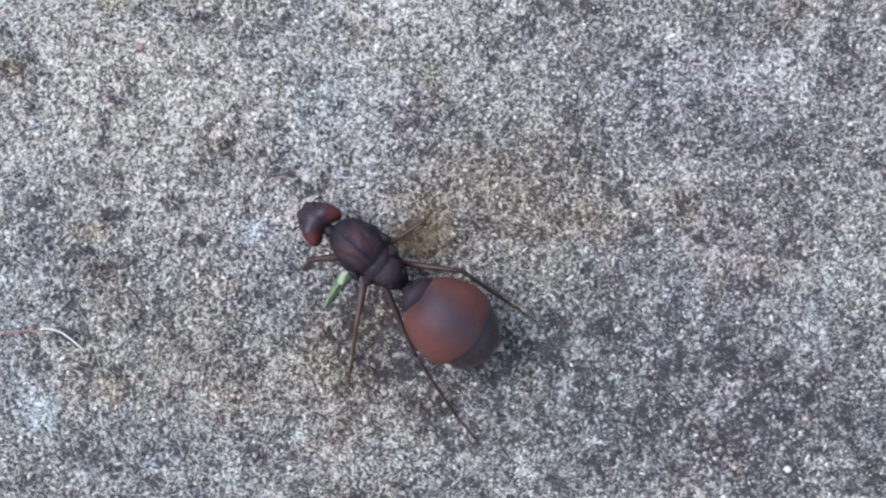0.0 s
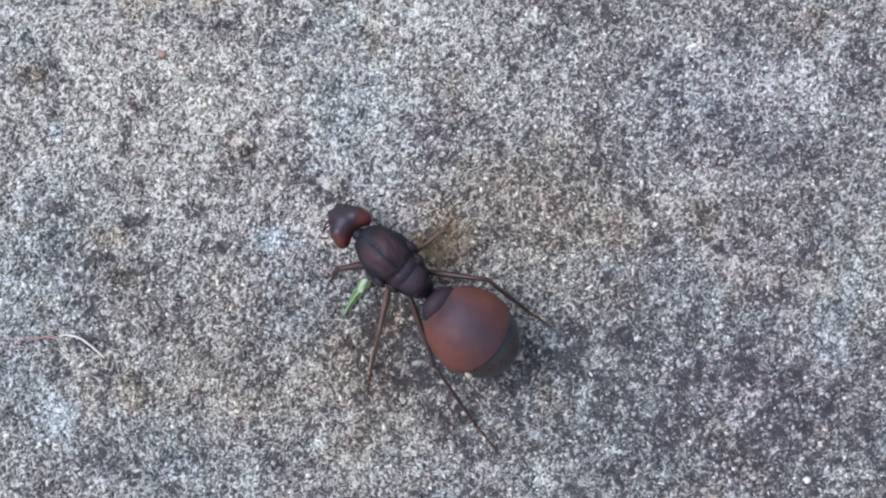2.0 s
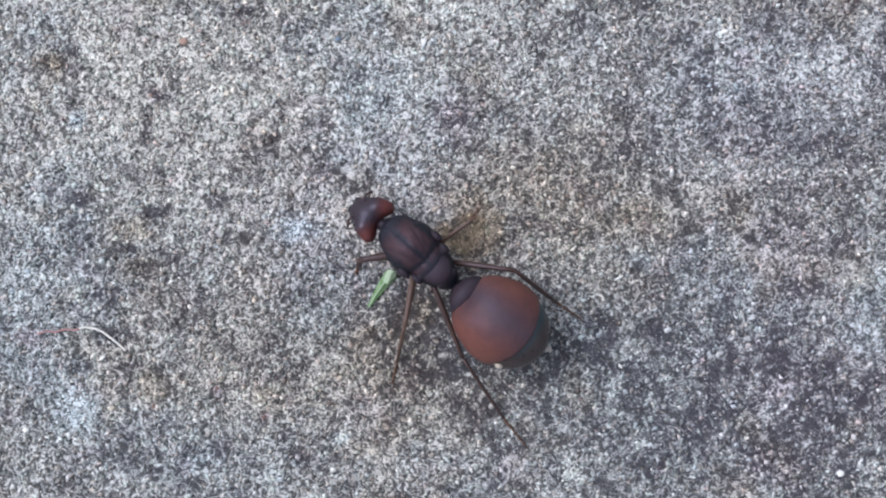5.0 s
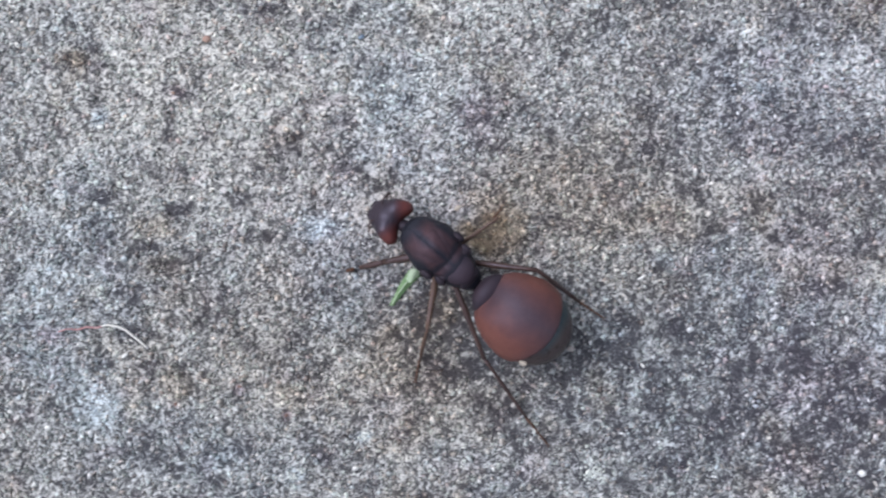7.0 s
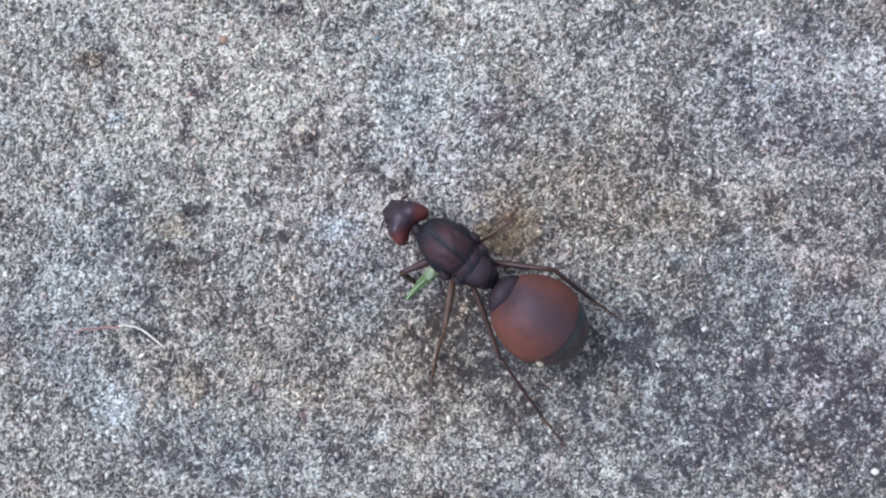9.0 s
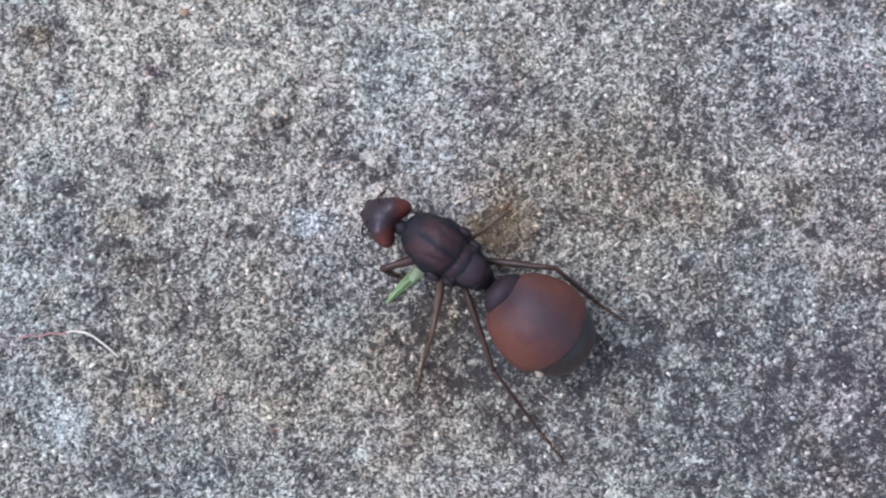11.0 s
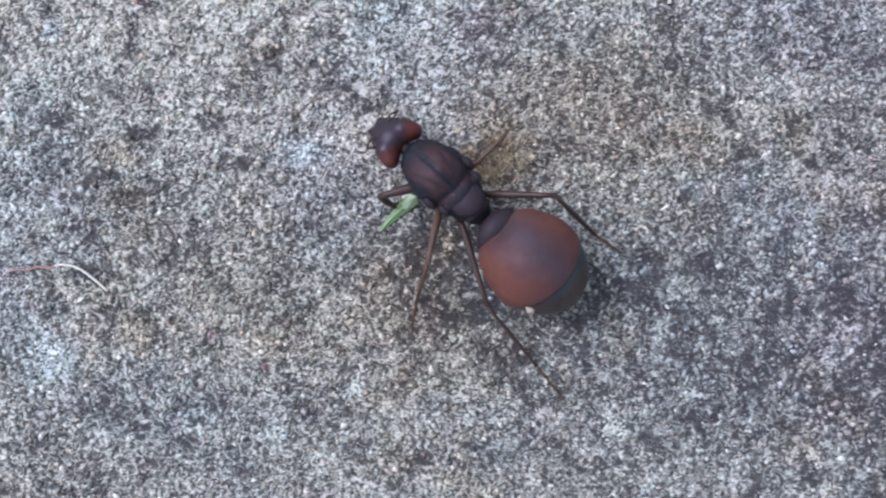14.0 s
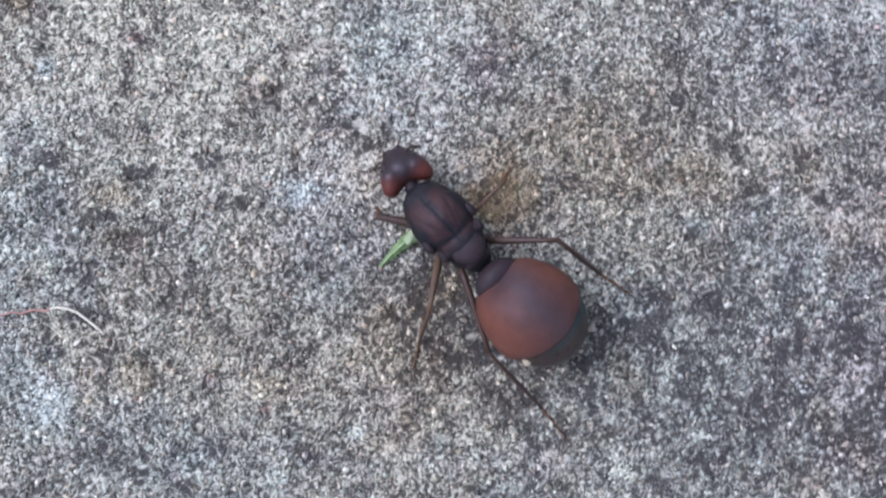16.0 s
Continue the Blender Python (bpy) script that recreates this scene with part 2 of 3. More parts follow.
RUST = mottled("rust_speck", (0.16, 0.09, 0.075), (0.26, 0.16, 0.14), 1800.0)


# ---- building helpers ----
def part(name, bm, material, parent=None, label="", smooth=True):
    """Links a bmesh as one mesh object under a thing or a part."""
    me = bpy.data.meshes.new(name)
    bm.to_mesh(me)
    bm.free()
    me.materials.append(material)
    if smooth:
        me.polygons.foreach_set("use_smooth", [True] * len(me.polygons))
    ob = new(name, me)
    if parent is not None:
        ob.parent = parent
    return tagged(ob, label=label)


def union_distance(p, solids, k):
    d = None
    for cx, cy, cz, rx, ry, rz in solids:
        r = np.array((rx, ry, rz))
        q = (p - np.array((cx, cy, cz))) / r
        e = (np.linalg.norm(q, axis=1) - 1) * min(rx, ry, rz)
        if d is None:
            d = e
        else:
            h = np.clip(0.5 + 0.5 * (e - d) / k, 0, 1)
            d = e + (d - e) * h - k * h * (1 - h)
    return d


def blob(solids, k=0.6, level=5, groove=None, rough=0.0, heart=0.0):
    """A body of ellipsoids (millimetres) melted into one skin, seen from the point heart on its x axis."""
    solids = [(x - heart, *rest) for x, *rest in solids]
    bm = bmesh.new()
    bmesh.ops.create_icosphere(bm, subdivisions=level, radius=1.0)
    ways = np.array([v.co[:] for v in bm.verts])
    lo, hi = np.zeros(len(ways)), np.full(len(ways), 12.0)
    for _ in range(34):
        mid = (lo + hi) / 2
        inside = union_distance(ways * mid[:, None], solids, k) < 0
        lo, hi = np.where(inside, mid, lo), np.where(inside, hi, mid)
    p = ways * lo[:, None]
    if groove:
        p = p - ways * groove(p)[:, None]
    for v, c in zip(bm.verts, p):
        wobble = 1 + rough * noise.noise(Vector(c) * 1.7)
        v.co = (Vector(c) * wobble + Vector((heart, 0, 0))) * MM
    return bm


def tube(points, radii, sides=10):
    """A round tapered tube through points (millimetres), closed at both ends."""
    bm = bmesh.new()
    rings, up = [], Vector((0, 0, 1))
    pts = [Vector(p) for p in points]
    for n, (p, r) in enumerate(zip(pts, radii)):
        along = (pts[min(n + 1, len(pts) - 1)] - pts[max(n - 1, 0)]).normalized()
        side = along.cross(up if abs(along.z) < 0.9 else Vector((0, 1, 0))).normalized()
        over = side.cross(along)
        rings.append([bm.verts.new((p + side * r * math.cos(a) + over * r * math.sin(a)) * MM) for a in (2 * math.pi * s / sides for s in range(sides))])
    for a, b in zip(rings, rings[1:]):
        for s in range(sides):
            bm.faces.new((a[s], a[(s + 1) % sides], b[(s + 1) % sides], b[s]))
    bm.faces.new(rings[0][::-1]), bm.faces.new(rings[-1])
    bmesh.ops.recalc_face_normals(bm, faces=bm.faces)
    return bm


# ---- stains, painted shade and haze, and relief of the concrete ----
@functools.lru_cache(maxsize=None)
def chances(seed):
    return np.random.RandomState(seed).rand(257, 257)


def lattice(x, y, size, seed):
    """Smooth value noise, 0 to 1, with cells of that size in millimetres."""
    table = chances(seed)
    turn = 0.6 + seed * 1.3
    u = (x * math.cos(turn) - y * math.sin(turn)) / size + 5000.3
    v = (x * math.sin(turn) + y * math.cos(turn)) / size + 5000.7
    i, j = np.floor(u).astype(int), np.floor(v).astype(int)
    fu, fv = u - i, v - j
    fu, fv = fu * fu * (3 - 2 * fu), fv * fv * (3 - 2 * fv)
    i0, j0, i1, j1 = i % 257, j % 257, (i + 1) % 257, (j + 1) % 257
    return (table[i0, j0] * (1 - fu) + table[i1, j0] * fu) * (1 - fv) + (table[i0, j1] * (1 - fu) + table[i1, j1] * fu) * fv


def octaves(x, y, size, seed, count=3):
    total, weight = 0.0, 0.0
    for n in range(count):
        total = total + lattice(x, y, size / 2 ** n, seed + n) * 0.6 ** n
        weight += 0.6 ** n
    return total / weight


# patches: x, y, half width, half height (millimetres), strength
GRIME_WEST = (
    (-40.8, 17.8, 2.4, 1.5, 0.65), (-23.6, 22.1, 1.8, 1.1, 0.8), (-19.2, 20.6, 2.4, 1.2, 0.7), (-32.5, 12.5, 0.5, 4.2, 0.6), (-31.5, 14.3, 0.8, 0.7, 0.8),
    (-21.3, 17.9, 0.7, 0.6, 0.9), (-17.0, 18.3, 0.9, 0.7, 0.7), (-10.1, 13.3, 0.9, 0.9, 0.8), (-3.0, 12.5, 1.8, 3.0, 0.3), (-31.1, 3.2, 1.5, 0.7, 0.9),
    (-25.8, 4.2, 0.9, 0.9, 0.8), (-34.7, -0.4, 1.3, 0.7, 0.9), (-38.5, 4.3, 0.9, 0.8, 0.8), (-36.5, -4.6, 2.0, 0.8, 0.7), (-24.2, 7.2, 1.2, 1.2, 0.6),
    (-31.0, 6.5, 1.0, 1.3, 0.7), (-35.1, -8.4, 1.5, 0.8, 0.8), (-33.7, -11.3, 1.1, 0.9, 0.7), (-38.2, -11.2, 1.6, 0.9, 0.6), (-21.4, 9.0, 2.8, 1.7, 0.55),
)
GRIME_SHADE_MIDDLE = (
    # First four and last two paint the ant's soft shade onto the concrete.
    (-8.0, -7.5, 4.5, 5.5, 0.78), (-4.5, -10.5, 5.0, 3.5, 0.84), (9.5, -9.5, 3.6, 3.0, 0.75), (2.7, -18.0, 1.4, 1.2, 0.8), (-28.3, -6.6, 1.1, 0.9, 0.8),
    (-23.0, 0.8, 0.8, 0.6, 0.8), (-17.5, -20.0, 2.0, 1.0, 0.4), (12.5, 23.5, 3.6, 1.8, 0.5), (15.5, 5.8, 2.2, 1.1, 0.35),
    (7.0, 7.5, 2.0, 1.2, 0.4), (13.0, 8.0, 4.5, 3.5, 0.30), (16.0, -6.0, 6.0, 3.0, 0.42), (14.4, -20.4, 2.6, 1.8, 0.7), (15.2, -15.5, 2.0, 1.4, 0.5), (4.0, -13.0, 9.0, 6.0, 0.47), (-9.5, -4.2, 2.6, 2.2, 0.65),
)
GRIME_EAST = (
    (27.0, -16.0, 15.0, 9.0, 0.55), (30.2, -14.3, 3.2, 2.2, 0.85), (27.0, -10.0, 1.6, 1.2, 0.8), (32.0, -11.6, 1.6, 1.3, 0.8), (33.8, -21.4, 2.0, 1.3, 0.8),
    (26.6, 1.1, 1.9, 1.4, 0.4), (29.2, -4.3, 2.3, 1.6, 0.55), (20.9, 11.4, 1.9, 1.5, 0.35), (38.4, 17.8, 2.2, 4.0, 0.45), (20.0, -11.0, 3.0, 2.0, 0.6),
    (21.5, -18.5, 3.0, 1.8, 0.6), (31.0, 8.0, 8.0, 6.0, 0.25), (30.0, 22.0, 5.0, 2.0, 0.25), (18.0, 1.5, 3.0, 1.6, 0.35), (39.0, -17.0, 3.0, 6.0, 0.4), (40.5, -21.6, 3.0, 2.4, 0.7), (26.4, 11.7, 2.2, 0.9, 0.5), (23.7, -14.7, 2.0, 1.0, 0.8), (15.2, -13.4, 1.4, 1.6, 0.7), (18.7, -17.3, 1.6, 1.0, 0.8),
)
LIME_WEST = (
    (-30.0, 16.0, 20.0, 13.0, 0.6), (-38.9, -15.0, 2.0, 3.2, 0.6), (-13.9, -17.9, 0.9, 0.7, 0.9), (-20.2, -21.8, 0.9, 1.0, 0.9), (-18.0, 1.7, 2.1, 1.3, 1.0),
    (-39.0, 11.9, 1.1, 0.9, 0.8), (-11.0, 14.0, 8.0, 8.0, 0.47), (-14.0, 4.0, 5.0, 4.0, 0.3), (-14.6, 7.2, 1.8, 1.4, 0.5), (-42.5, -4.0, 4.0, 4.0, 0.3), (-6.0, 22.5, 8.0, 3.5, 0.55),
    (-10.1, -19.6, 1.4, 1.0, 0.7), (-4.7, -17.5, 1.2, 1.0, 0.7), (-30.0, -18.0, 8.0, 4.0, 0.08), (-23.0, -13.0, 5.0, 3.0, 0.2),
)
LIME_EAST = (
    (1.7, 16.2, 1.4, 1.8, 0.7), (7.0, 22.6, 1.6, 1.2, 0.7), (22.1, 20.3, 1.2, 0.8, 0.9), (20.7, 16.7, 2.0, 1.4, 0.6), (31.0, 16.5, 6.0, 3.0, 0.5),
    (23.4, 7.2, 3.2, 1.3, 0.6), (35.9, -2.8, 3.2, 2.2, 0.4), (24.7, -7.7, 1.0, 0.9, 0.9), (35.9, -9.0, 1.8, 3.0, 0.5), (25.9, -15.4, 1.8, 1.2, 0.7),
    (14.7, -18.4, 1.4, 0.9, 0.8), (7.7, -21.4, 1.8, 1.5, 0.7), (24.5, -22.5, 4.0, 1.8, 0.5), (8.0, 12.0, 5.0, 3.0, 0.2),
)
EARTH_AND_HAZE = (
    # Patches nearest the ant paint the brown haze around its flanks and legs.
    (-22.0, -11.5, 13.0, 5.5, 0.27), (-28.0, 15.0, 16.0, 10.0, 0.13), (-31.5, -13.2, 2.4, 2.0, 0.43), (-9.0, -11.0, 6.0, 6.0, 0.45), (-0.7, 1.5, 3.4, 3.4, 0.75), (-2.4, 1.3, 2.3, 2.1, 1.0), (5.5, 4.5, 8.5, 5.5, 0.40),
    (-33.7, 1.5, 2.2, 1.2, 0.43), (-33.0, -2.2, 2.0, 1.0, 0.36), (-5.0, -14.0, 8.0, 4.0, 0.31), (-7.5, -6.5, 3.4, 3.6, 0.62), (-25.0, 24.0, 2.0, 1.0, 0.43),
    (-40.8, 17.5, 1.6, 1.2, 0.36), (12.0, -3.0, 5.0, 3.0, 0.22), (27.0, -19.5, 2.0, 1.2, 0.29), (-0.5, 15.8, 1.2, 2.5, 0.18),
)
ALGAE = (
    (-18.0, 1.7, 2.2, 1.4, 1.0), (-42.0, -6.0, 6.0, 9.0, 0.45), (-38.9, -15.0, 2.4, 3.4, 0.7), (-13.9, -17.9, 0.8, 0.6, 0.9), (26.5, 15.0, 12.0, 7.0, 0.4),
    (-20.2, -21.8, 1.0, 1.0, 0.6), (-39.0, 11.9, 0.9, 0.9, 0.9), (22.0, -14.0, 20.0, 12.0, 0.35), (-10.0, 11.0, 6.0, 6.0, 0.3), (35.9, -6.0, 3.0, 6.0, 0.6),
    (14.5, -1.4, 1.4, 1.0, 0.7), (-14.9, -3.0, 4.0, 4.0, 0.3), (-30.0, -19.0, 12.0, 4.0, 0.3),
)
CLAY = (
    (-12.0, 3.0, 11.0, 8.0, 0.24), (28.0, 14.0, 14.0, 9.0, 0.25),
    (23.8, 17.8, 1.3, 1.0, 0.9), (24.5, 10.0, 4.0, 3.2, 0.4), (-25.6, -13.4, 0.6, 0.5, 1.0), (-21.2, -16.0, 0.5, 0.5, 1.0), (30.0, -13.0, 9.0, 6.0, 0.4),
    (-31.5, 14.3, 0.8, 0.7, 0.9), (28.0, -1.0, 6.0, 5.0, 0.4), (-3.0, 12.5, 2.0, 3.0, 0.4), (-43.5, -8.5, 1.0, 0.8, 0.7), (27.0, -20.0, 3.0, 2.0, 0.5),
)


def patches(x, y, table, seed):
    """Soft-edged patches of irregular outline."""
    wx, wy = octaves(x, y, 3.0, seed) - 0.5, octaves(x, y, 3.0, seed + 7) - 0.5
    out = np.zeros_like(x)
    for px, py, rx, ry, strength in table:
        d = np.hypot((x - px + wx * min(rx, 3.0) * 1.4) / rx, (y - py + wy * min(ry, 3.0) * 1.4) / ry)
        out = np.maximum(out, strength * np.clip(1.45 - d, 0, 1))
    return out


def stains_and_shade(x, y):
    mottle = octaves(x, y, 1.9, 11, 3)
    blotch = np.clip((octaves(x, y, 0.85, 31, 2) - 0.5) * 3.4, -0.85, 0.7)
    grime_shade = np.clip(patches(x, y, GRIME_WEST + GRIME_SHADE_MIDDLE + GRIME_EAST, 50) * 0.88 * (1 + blotch) + np.clip((mottle - 0.57) * 2.6, 0, 0.5), 0, 1)
    lime = np.clip(patches(x, y, LIME_WEST + LIME_EAST, 70) + np.clip((0.43 - mottle) * 2.2, 0, 0.4), 0, 1)
    earth_haze = np.clip(patches(x, y, EARTH_AND_HAZE, 90) + np.clip((octaves(x, y, 5.0, 101) - 0.6) * 1.5, 0, 0.3), 0, 1)
    algae = np.clip(patches(x, y, ALGAE, 110) + np.clip((octaves(x, y, 6.0, 121) - 0.55) * 1.5, 0, 0.3), 0, 1)
    clay = np.clip(patches(x, y, CLAY, 130) + np.clip((octaves(x, y, 2.2, 141) - 0.62) * 2.0, 0, 0.35), 0, 1)
    fade = np.clip((95.0 - np.hypot(x, y)) / 25.0, 0, 1)
    grime_shade, lime, earth_haze, algae, clay = (a * fade + b * (1 - fade) for a, b in ((grime_shade, 0.2), (lime, 0.2), (earth_haze, 0.1), (algae, 0.15), (clay, 0.05)))
    return {"grime_shade": grime_shade, "lime": lime, "earth_haze": earth_haze, "algae": algae, "clay": clay}


def relief(x, y):
    """Height of the concrete in millimetres."""
    near = np.clip((75.0 - np.hypot(x, y)) / 12.0, 0, 1)
    h = (octaves(x, y, 9.0, 5) - 0.5) * 0.30 + (octaves(x, y, 1.1, 15, 3) - 0.5) * 0.34
    return h * near


def put_stains_and_shade(me, x, y):
    for name, values in stains_and_shade(x, y).items():
        me.attributes.new(name, "FLOAT", "POINT").data.foreach_set("value", values.astype(np.float32))


def build_ground():
    def line(lo, hi, step):
        inner = list(np.arange(lo, hi + step / 2, step))
        outer, d = [], step
        at = hi
        while at < 4.0e6:
            d *= 1.45
            at += d
            outer.append(at)
        return np.array([lo + hi - q for q in outer[::-1]] + inner + outer)

    xs, ys = line(-58.0, 50.0, 0.19), line(-37.0, 32.0, 0.19)
    gx, gy = (a.ravel() for a in np.meshgrid(xs, ys))
    co = np.stack([gx, gy, relief(gx, gy)], 1) * MM
    nx, ny = len(xs), len(ys)
    a = (np.arange(ny - 1)[:, None] * nx + np.arange(nx - 1)[None, :]).ravel()
    quads = np.stack([a, a + 1, a + nx + 1, a + nx], 1)
    me = bpy.data.meshes.new("ground")
    me.vertices.add(len(co)), me.loops.add(quads.size), me.polygons.add(len(quads))
    me.vertices.foreach_set("co", co.ravel())
    me.loops.foreach_set("vertex_index", quads.ravel())
    me.polygons.foreach_set("loop_start", np.arange(len(quads)) * 4)
    me.polygons.foreach_set("use_smooth", np.ones(len(quads), bool))
    me.update(calc_edges=True)
    put_stains_and_shade(me, gx, gy)
    me.materials.append(CONCRETE)
    return tagged(new("ground", me), "grey weathered concrete pavement with rough sandy surface", "pavement", kind="structure")


def build_grains(count=74000):
    """Sand grains that stand proud of the worn cement, thinned out in its dark hollows."""
    rs = np.random.RandomState(4)
    ball = np.array([(1, 0, 0), (0, 1, 0), (-1, 0, 0), (0, -1, 0), (0.2, 0.1, 1), (-0.1, 0.2, -1), (0.6, 0.6, 0.65), (-0.6, -0.55, 0.6)], float)
    faces = np.array([(0, 1, 6), (1, 4, 6), (4, 0, 6), (2, 3, 7), (3, 4, 7), (4, 2, 7), (1, 2, 4), (3, 0, 4), (1, 0, 5), (2, 1, 5), (3, 2, 5), (0, 3, 5)])
    cx, cy = rs.uniform(-57, 49, count), rs.uniform(-36, 31, count)
    hollow = octaves(cx, cy, 0.9, 210, 2)
    stay = rs.rand(count) < np.clip(0.95 - (hollow - 0.45) * 3.0 - 0.50 * stains_and_shade(cx, cy)["grime_shade"], 0.05, 1.0)
    cx, cy = cx[stay], cy[stay]
    count = len(cx)
    size = 0.10 + 0.18 * rs.rand(count) ** 2.2
    shape = size[:, None] * rs.uniform(0.5, 1.6, (count, 3)) * (1, 1, 0.5)
    turn = rs.uniform(0, 2 * math.pi, count)
    local = ball[None] * shape[:, None] * rs.uniform(0.75, 1.25, (count, len(ball), 1))
    c, s = np.cos(turn)[:, None], np.sin(turn)[:, None]
    co = np.stack([local[..., 0] * c - local[..., 1] * s + cx[:, None], local[..., 0] * s + local[..., 1] * c + cy[:, None],
                   local[..., 2] + (relief(cx, cy) + size * 0.1)[:, None]], -1).reshape(-1, 3) * MM
    tris = (faces[None] + (np.arange(count) * len(ball))[:, None, None]).reshape(-1, 3)
    me = bpy.data.meshes.new("sand_grains")
    me.vertices.add(len(co)), me.loops.add(tris.size), me.polygons.add(len(tris))
    me.vertices.foreach_set("co", co.ravel())
    me.loops.foreach_set("vertex_index", tris.ravel())
    me.polygons.foreach_set("loop_start", np.arange(len(tris)) * 3)
    me.update(calc_edges=True)
    put_stains_and_shade(me, np.repeat(cx, len(ball)), np.repeat(cy, len(ball)))
    me.materials.append(GRAINS)
    return tagged(new("sand_grains", me), "pale and dark sand grains set in worn concrete", "sand", kind="stuff")


def height(x, y):
    return float(relief(np.array([float(x)]), np.array([float(y)]))[0])


build_ground()
build_grains()


# ---- the ant ----
# seconds, x, y (millimetres), heading (degrees) of each body part
THORAX_ROWS = (
    (0, -6.60, -0.62, 139.5), (0.5, -6.50, -0.60, 139.5), (1, -6.25, -0.58, 139), (1.5, -6.25, -0.60, 138.5), (2, -6.20, -0.60, 138.5),
    (2.5, -6.30, -0.66, 138), (3.5, -6.36, -0.60, 138), (4, -6.42, -0.55, 138.5), (6.5, -6.54, -0.75, 139.5), (7, -6.66, -0.80, 140),
    (7.5, -6.95, -0.88, 143.5), (8, -7.00, -0.88, 143.5), (8.5, -6.72, -0.82, 142), (11, -6.57, -0.99, 144), (11.5, -6.65, -1.08, 141),
    (12, -6.60, -1.20, 137.5), (12.5, -6.50, -1.32, 138), (13, -6.25, -1.20, 137), (13.5, -6.10, -1.15, 137), (14, -6.20, -1.20, 137.5),
    (14.5, -6.20, -1.25, 138), (15, -6.10, -1.55, 136.5), (15.5, -6.15, -1.55, 135), (16, -6.30, -1.45, 133),
)
HEAD_ROWS = (
    (0, -10.62, 1.88, 142), (0.5, -10.62, 1.90, 142), (1, -10.30, 2.04, 142), (1.5, -10.28, 2.15, 141), (2, -9.90, 2.30, 136),
    (2.5, -9.65, 2.60, 132), (3, -9.60, 2.60, 132), (3.5, -9.86, 2.33, 139), (4, -10.0, 2.24, 145), (6.5, -10.22, 2.05, 147),
    (7, -10.40, 1.94, 152), (7.5, -11.50, 1.35, 160), (8, -11.55, 1.42, 151), (8.5, -10.83, 1.75, 140), (11, -10.68, 1.31, 152),
    (11.5, -10.55, 1.38, 148), (12, -10.08, 1.89, 135), (12.5, -9.91, 1.92, 138), (13, -9.42, 2.09, 124), (13.5, -9.40, 1.99, 140),
    (14, -9.60, 1.70, 142), (14.5, -9.54, 1.84, 139), (15, -9.29, 1.79, 136), (15.5, -9.12, 2.05, 128), (15.65, -9.15, 2.07, 118), (15.8, -9.22, 2.10, 109), (16, -9.34, 2.09, 118),
)
GASTER_ROWS = (
    (0, 0.56, -6.48, 141), (1, 0.65, -6.45, 141), (2.5, 0.48, -6.55, 140), (4, 0.55, -6.47, 141), (6.5, 0.42, -6.35, 142),
    (7.5, 0.32, -6.10, 145), (8.5, 0.30, -6.30, 144), (11, 0.58, -6.40, 141), (11.5, 0.55, -6.65, 142), (12.5, 0.25, -7.10, 140),
    (13.5, 0.40, -7.20, 138), (14.5, 0.28, -7.05, 139), (15, 0.38, -7.35, 140), (15.5, 0.20, -7.50, 139), (16, -0.15, -7.70, 136),
)
FORE_FOOT_ROWS = (
    (0, -12.9, -1.5), (0.5, -12.8, -1.6), (1, -12.4, -1.8), (1.5, -12.3, -1.8), (4, -12.2, -1.8), (6.5, -12.5, -1.9), (7, -14.9, -2.2),
    (7.5, -14.4, -2.9), (8, -12.8, -3.4), (8.5, -11.0, -3.4), (11, -10.9, -2.8), (14.5, -10.6, -2.7), (15.5, -10.9, -1.8), (15.65, -11.0, -1.7), (15.8, -11.9, -0.1), (16, -11.9, -0.1),
)
THORAX_Z, HEAD_Z, GASTER_Z = 4.6, 4.0, 4.5
TIMES = [0, 0.5, 1, 1.5, 2, 2.5, 3, 3.5, 4, 5.2, 6.5, 7, 7.5, 8, 8.5, 9.7, 11, 11.5, 12, 12.5, 13, 13.5, 14, 14.5, 15, 15.5, 15.65, 15.8, 16]


def between(rows, t):
    """The values of rows at a time, on straight lines between them."""
    at = [r[0] for r in rows]
    return [float(np.interp(t, at, [r[n] for r in rows])) for n in range(1, len(rows[0]))]


def placed(x, y, z, heading, pitch=0.0):
    return pose(x * MM, y * MM, z * MM, 0, pitch, heading)


# legs: hip in the thorax's space, thigh and shin lengths, ankle, end of the foot, way in which the knee bends
LEGS = {
    "fore_left": ((1.4, 1.15, -1.4), 3.8, 2.8, None, None, (-0.6, 0.05, 0.6)),
    "fore_right": ((1.8, -1.1, -1.4), 2.0, 1.9, (-6.9, 1.5), (-6.5, 1.9), (-0.75, 0.65, 0.0)),
    "mid_left": ((-0.4, 1.2, -1.6), 5.6, 5.4, (-8.7, -10.6), (-9.1, -12.6), (0.05, 0, 1)),
    "mid_right": ((-0.4, -1.2, -1.6), 4.9, 4.5, (-2.0, 2.5), (-1.2, 3.5), (0.05, 0.0, 1)),
    "hind_left": ((-2.2, 1.1, -1.6), 7.7, 7.5, (1.3, -16.0), (3.4, -18.6), (-0.65, -0.25, 1)),
    "hind_right": ((-2.2, -1.1, -1.6), 6.4, 7.4, (6.2, -5.1), (8.5, -6.6), (0.1, 0.35, 1)),
}
ANT_BASE = Vector((-4.0, -4.0, 0.0)) * MM


STUCK_AT = Matrix.Translation(Vector((-2.3, 3.05, 1.55)) * MM)  # of a crumb on the gaster's flank


